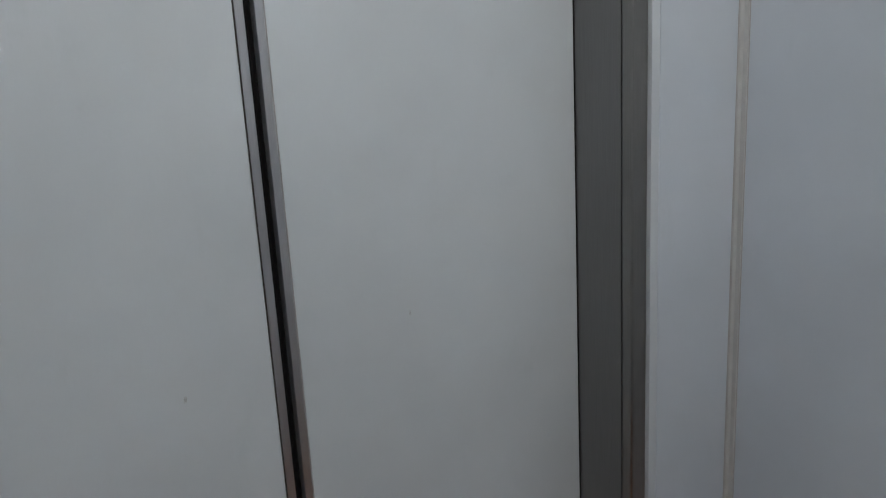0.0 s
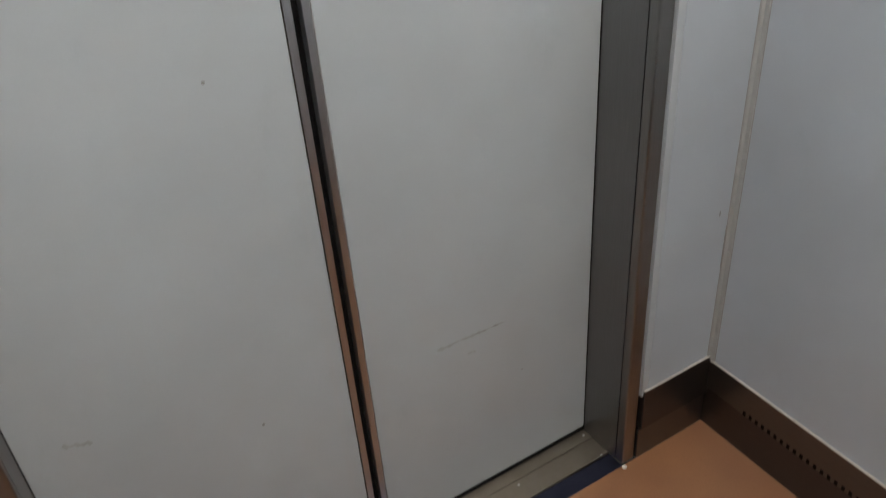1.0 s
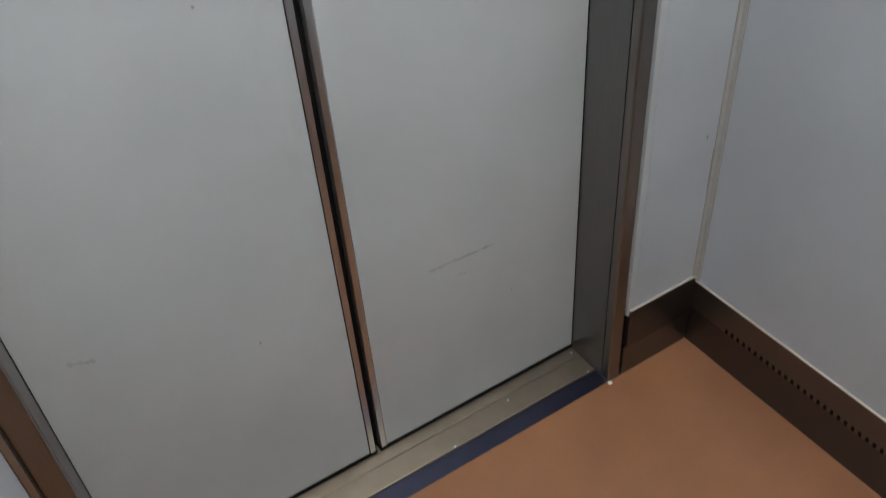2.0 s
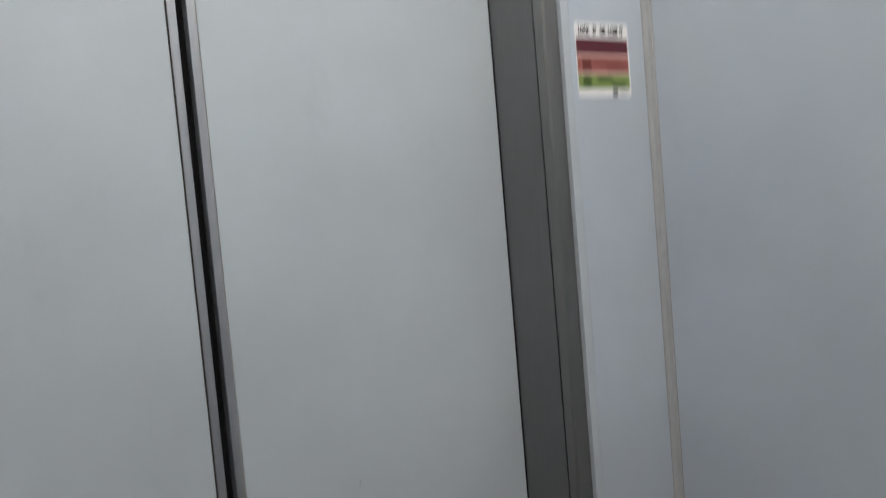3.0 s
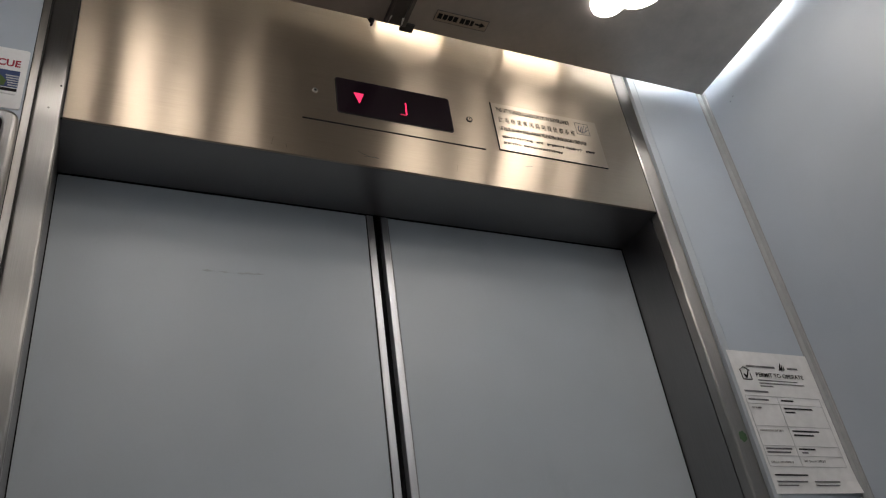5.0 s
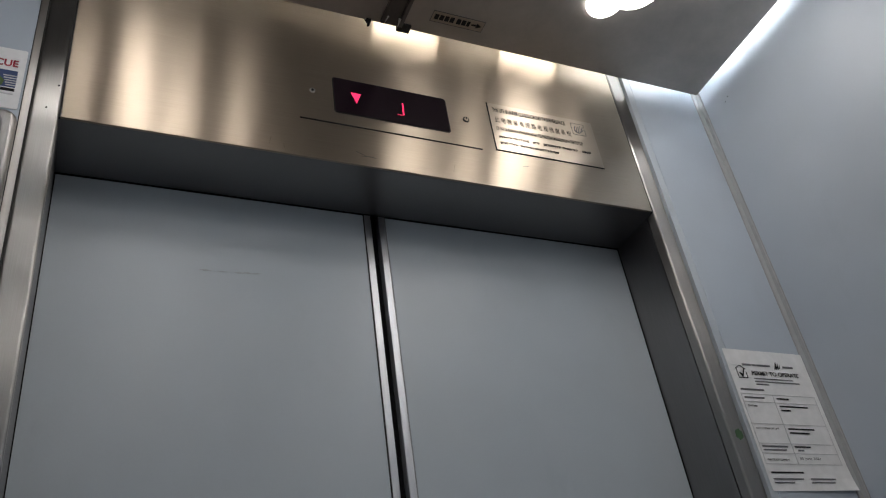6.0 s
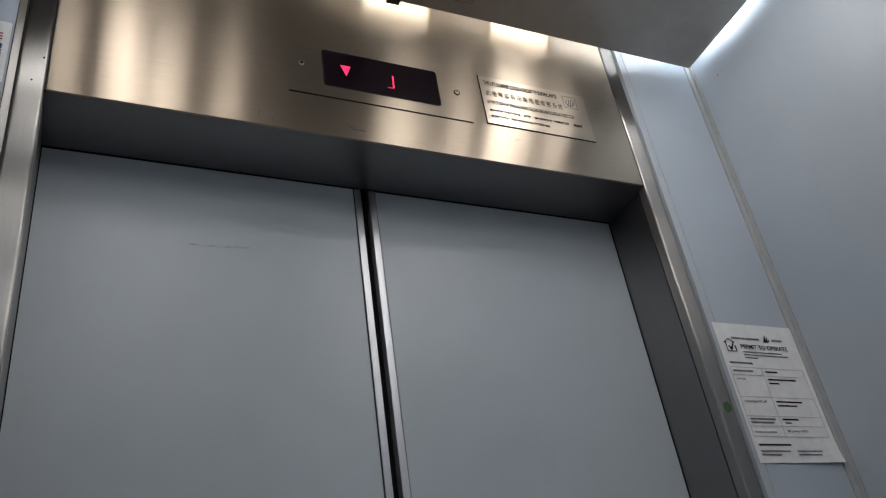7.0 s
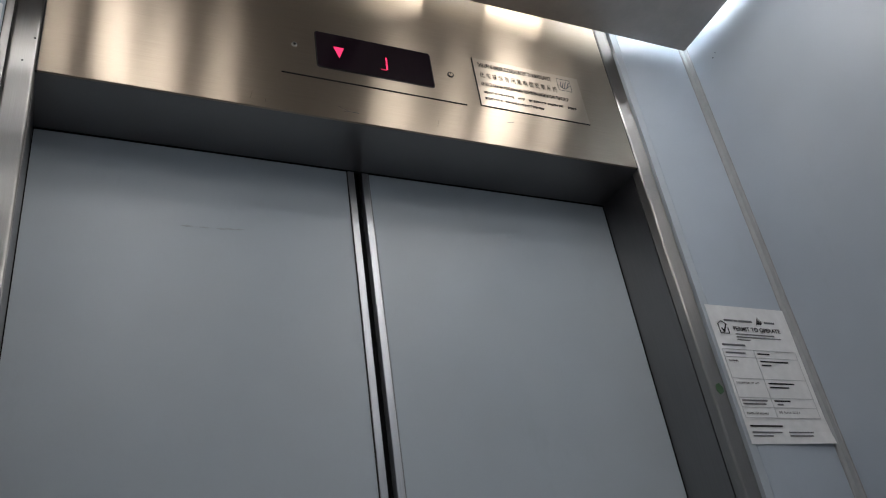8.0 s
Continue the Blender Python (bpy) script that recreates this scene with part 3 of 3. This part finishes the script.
for z, words in ((2.2035, ((0.183, 0.205), (0.209, 0.240), (0.244, 0.258), (0.264, 0.296), (0.300, 0.328), (0.338, 0.354))),
                 (2.1905, ((0.183, 0.214), (0.219, 0.292)))):
    for x0, x1 in words:
        script_word(x0, x1, z)
part("pictogram_frame", joined(box(0.3300, 0.3306, -0.0014, 0.0, 2.2440, 2.2700), box(0.3554, 0.3560, -0.0014, 0.0, 2.2440, 2.2700),
                               box(0.3306, 0.3554, -0.0014, 0.0, 2.2694, 2.2700), box(0.3306, 0.3554, -0.0014, 0.0, 2.2440, 2.2446)), GREY_INK, notice)
def stroke(points, width):
    """A bent ink line of even width."""
    bms = []
    for (ax, az), (bx, bz) in zip(points, points[1:]):
        d = math.hypot(bx - ax, bz - az)
        nx, nz = -(bz - az) / d * width / 2, (bx - ax) / d * width / 2
        bms.append(prism([(ax - nx, az - nz), (bx - nx, bz - nz), (bx + nx, bz + nz), (ax + nx, az + nz)], -0.0019, -0.0012))
    part("pictogram_stroke", joined(*bms), GREY_INK, notice)


for x, z, lean, tall in ((0.3345, 2.2535, 0.003, 0.009), (0.3385, 2.2505, 0.004, 0.012), (0.3425, 2.2500, 0.005, 0.015), (0.3470, 2.2515, 0.006, 0.012)):
    stroke([(x, z), (x + lean * 0.35, z + tall * 0.5), (x + lean, z + tall)], 0.0013)
stroke([(0.3350, 2.2530), (0.3390, 2.2490), (0.3440, 2.2485), (0.3480, 2.2520), (0.3530, 2.2570)], 0.0013)

# ---- permit on the right return panel ----
permit = thing("permit", "white paper lift permit taped to the wall panel", "permit", "", "", (0.4803, RET, 1.6287))
PW, PH = 0.1546, 0.2165
sheet = bmesh.new()
rows = []
for j in range(13):
    v = j / 12
    rows.append([sheet.verts.new((PW * i / 8, -0.0010 - 0.0045 * (1 - v) ** 14 * (i / 8) ** 2, PH * v)) for i in range(9)])
for a, b in zip(rows, rows[1:]):
    for i in range(8):
        sheet.faces.new((a[i], a[i + 1], b[i + 1], b[i]))
bmesh.ops.recalc_face_normals(sheet, faces=sheet.faces[:])
bmesh.ops.solidify(sheet, geom=sheet.faces[:], thickness=0.0003)
part("sheet", sheet, PAPER, permit, "white paper with a curling lower corner")
P = -0.0014


def row_bar(u0, u1, v0, h, mat):
    """A bar on the permit; v0 runs down from its top edge."""
    y = P - 0.0045 * v0 ** 14 * u1 ** 2
    bar(u0 * PW, u1 * PW, PH * (1 - v0) - h, PH * (1 - v0), y, mat, permit, "print_bar", 0.0003)


lettering("title", "PERMIT TO OPERATE", 0.255 * PW, 0.845 * PW, PH * 0.806, PH * 0.838, P - 0.0008, INK, permit, 0.024)
for u0, u1 in ((0.175, 0.285), (0.295, 0.345), (0.355, 0.525), (0.685, 0.815)):
    row_bar(u0, u1, 0.108, 0.0030, GREY_INK)
part("emblem", joined(*[prism([(PW * (0.57 + 0.022 * k), PH * 0.862), (PW * (0.60 + 0.022 * k), PH * 0.872), (PW * (0.615 + 0.018 * k), PH * (0.925 - 0.012 * k)),
                               (PW * (0.598 + 0.018 * k), PH * (0.905 - 0.012 * k))], P - 0.0006, P + 0.0002) for k in range(3)]), INK, permit)
x0, z0, w = 0.080 * PW, PH * 0.780, 0.0175
part("tick_box", joined(box(x0, x0 + w, P - 0.0006, P, z0, z0 + 0.0010), box(x0, x0 + 0.0010, P - 0.0006, P, z0, z0 + 0.016),
                        box(x0 + w - 0.001, x0 + w, P - 0.0006, P, z0, z0 + 0.010),
                        prism([(x0 - 0.002, z0 + 0.015), (x0 + 0.008, z0 + 0.0215), (x0 + w, z0 + 0.0155), (x0 + w, z0 + 0.0145), (x0 + 0.008, z0 + 0.0203), (x0 - 0.002, z0 + 0.014)], P - 0.0006, P)), INK, permit)
part("tick", prism([(x0 + 0.004, z0 + 0.009), (x0 + 0.0065, z0 + 0.0095), (x0 + 0.0085, z0 + 0.006), (x0 + 0.0150, z0 + 0.0165), (x0 + 0.0165, z0 + 0.0165),
                    (x0 + 0.0090, z0 + 0.0020), (x0 + 0.0075, z0 + 0.0020)], P - 0.0006, P), INK, permit)
for v, u1 in ((0.214, 0.75), (0.236, 0.82), (0.258, 0.42)):
    row_bar(0.265, u1, v, 0.0016, GREY_INK)
row_bar(0.05, 0.33, 0.298, 0.0026, GREY_INK)
for v in (0.335, 0.392, 0.548, 0.683, 0.750, 0.822):
    row_bar(0.03, 0.945, v, 0.0007, PALE_INK)
for u in (0.03, 0.41, 0.94):
    bar(u * PW, u * PW + 0.0007, PH * (1 - 0.822), PH * (1 - 0.335), P, PALE_INK, permit, "print_bar", 0.0002)
for words, u0, u1, v in (("OWNER", 0.06, 0.175, 0.418), ("LOCATION OF LIFT", 0.06, 0.335, 0.577), ("DATE OF EXPIRY", 0.06, 0.32, 0.790)):
    lettering("field_name", words, u0 * PW, u1 * PW, PH * (1 - v - 0.013), PH * (1 - v), P - 0.0008, INK, permit, 0.025)
lettering("date", "30 June 2021", 0.445 * PW, 0.70 * PW, PH * (1 - 0.798), PH * (1 - 0.778), P - 0.0008, INK, permit, 0.014)
for u0, u1, v, mat in ((0.06, 0.30, 0.358, GREY_INK), (0.45, 0.60, 0.358, INK), (0.45, 0.80, 0.414, INK), (0.45, 0.57, 0.442, INK), (0.45, 0.77, 0.575, INK),
                       (0.45, 0.69, 0.603, INK), (0.06, 0.36, 0.700, GREY_INK), (0.06, 0.33, 0.724, GREY_INK), (0.445, 0.64, 0.700, INK), (0.47, 0.54, 0.724, GREY_INK),
                       (0.05, 0.43, 0.875, INK)):
    row_bar(u0, u1, v, 0.0022, mat)
for u0, u1, v in ((0.05, 0.40, 0.918), (0.05, 0.28, 0.942), (0.48, 0.78, 0.918), (0.48, 0.76, 0.942)):
    row_bar(u0, u1, v, 0.0018, GREY_INK)

# ---- bicycle-lock sticker below the permit ----
lock_note = thing("lock_sticker", "sticker with maroon, salmon and green bands under black lettering", "sticker", "", "", (0.4969, RET, 1.4062))
part("backing", prism(rounded(0.0, 0.1040, 0.0, 0.1010, 0.004), -0.0008, 0.0004), PAPER, lock_note)
for word, x0, x1 in (("LOCK", 0.006, 0.028), ("IT", 0.034, 0.041), ("OR", 0.047, 0.059), ("LOSE", 0.064, 0.083), ("IT", 0.087, 0.094)):
    lettering("heading_word", word, x0, x1, 0.0845, 0.0965, -0.0016, INK, lock_note, 0.05)
bar(0.001, 0.1010, 0.0590, 0.0800, -0.0008, MAROON, lock_note, "maroon_band")
bar(0.001, 0.1010, 0.0545, 0.0590, -0.0008, PINK, lock_note, "pink_line")
bar(0.001, 0.1010, 0.0345, 0.0545, -0.0008, SALMON, lock_note, "salmon_band")
bar(0.010, 0.026, 0.0358, 0.0525, -0.0014, DEEP_RED, lock_note)
bar(0.034, 0.088, 0.0455, 0.0515, -0.0014, DULL_RED, lock_note)
bar(0.056, 0.097, 0.0360, 0.0405, -0.0014, DULL_RED, lock_note)
bar(0.001, 0.1010, 0.0305, 0.0345, -0.0008, PINK, lock_note, "pink_line")
bar(0.001, 0.1010, 0.0120, 0.0305, -0.0008, GREEN, lock_note, "green_band")
part("print_blob", prism([(0.017 + 0.0085 * math.cos(a), 0.0215 + 0.0080 * math.sin(a)) for a in (i * 0.5236 for i in range(12))], -0.0019, -0.0014), DARK_GREEN, lock_note)
part("print_bar", prism([(0.034, 0.0280), (0.064, 0.0280), (0.069, 0.0225), (0.040, 0.0225)], -0.0019, -0.0014), DARK_GREEN, lock_note)
part("print_bar", prism([(0.064, 0.0190), (0.094, 0.0190), (0.092, 0.0140), (0.069, 0.0140)], -0.0019, -0.0014), DARK_GREEN, lock_note)
part("emblem", joined(box(0.066, 0.0755, -0.0014, -0.0008, 0.0012, 0.0042), box(0.066, 0.0755, -0.0014, -0.0008, 0.0055, 0.0098)), GREY_INK, lock_note)
bar(0.079, 0.098, 0.0035, 0.0080, -0.0008, PALE_INK, lock_note)

# ---- rescue notice and control panel on the left return panel ----
rescue = thing("rescue_notice", "white notice with red capital letters and a small picture", "notice", "", "", (-0.4922, RET, 2.0940))
part("sheet", prism(rounded(-0.140, 0.0, 0.0, 0.1010, 0.003), -0.0010, 0.0004), PAPER, rescue)
lettering("heading", "RESCUE", -0.0550, -0.0080, 0.0690, 0.0810, -0.0015, RED_INK, rescue, 0.03)
bar(-0.088, -0.0070, 0.0345, 0.0625, -0.0010, BLUE_INK, rescue, "picture")
part("picture_shape", prism([(-0.060, 0.0355), (-0.022, 0.0355), (-0.020, 0.044), (-0.027, 0.052), (-0.037, 0.050), (-0.046, 0.054), (-0.060, 0.050)], -0.0020, -0.0015), DARK_GREEN, rescue)
for k in range(5):
    bar(-0.018 - 0.001 * k, -0.0065, 0.0365 + 0.004 * k, 0.0380 + 0.004 * k, -0.0015, PALE_INK, rescue)
bar(-0.060, -0.0070, 0.0280, 0.0325, -0.0010, INK, rescue)
bar(-0.060, -0.0080, 0.0225, 0.0240, -0.0010, PALE_INK, rescue)

panel = thing("control_panel", "brushed steel lift control panel with a dark rounded window", "control panel", "", "", (-0.4898, RET, 0.90))
plate = prism(rounded(-0.135, 0.0, 0.0, 1.1860, 0.014, 8), -0.010, 0.001)
front = [e for e in plate.edges if all(v.co.y < -0.009 for v in e.verts)]
bmesh.ops.bevel(plate, geom=front, offset=0.006, segments=4, profile=0.5, affect="EDGES")
part("plate", plate, STEEL_V, panel, "brushed steel faceplate with rounded edges", "h")
part("window", prism(rounded(-0.118, -0.016, 1.02, 1.172, 0.012), -0.0125, -0.008), SCREEN, panel, "dark rounded window")
part("window_rim", joined(prism(rounded(-0.1205, -0.0135, 1.0175, 1.1745, 0.0135), -0.0115, -0.008)), STEEL_DULL, panel)
for k in range(6):
    for x in (-0.095, -0.040):
        button = part("button", prism(disc(x, 0.45 + 0.07 * k, 0.017, 24), -0.0130, -0.009), STEEL_H, panel)
        part("button_ring", prism(disc(x, 0.45 + 0.07 * k, 0.0195, 24), -0.0115, -0.009), JOINT, button)

# specks on the side wall
for y, z, r in ((-0.064, 2.337, 0.0011), (-0.073, 2.342, 0.0010)):
    part("dark_speck", prism(disc(y, z, r, 8), SIDE - 0.0004, SIDE + 0.001, "x"), RUBBER, wall_right)
dirt = thing("corner_dirt", "small dark dirt marks beside the corner bead", "dirt marks", "", "", (0.612, RET, 0.494))
part("dark_speck", prism([(-0.0012, -0.004), (0.0010, -0.005), (0.0016, 0.001), (0.0008, 0.005), (-0.0010, 0.003)], -0.0005, 0.0005), SCUFF, dirt)
part("dark_streak", box(0.0198, 0.0212, -0.0024, 0.0, -0.115, -0.030), SEALANT, dirt)
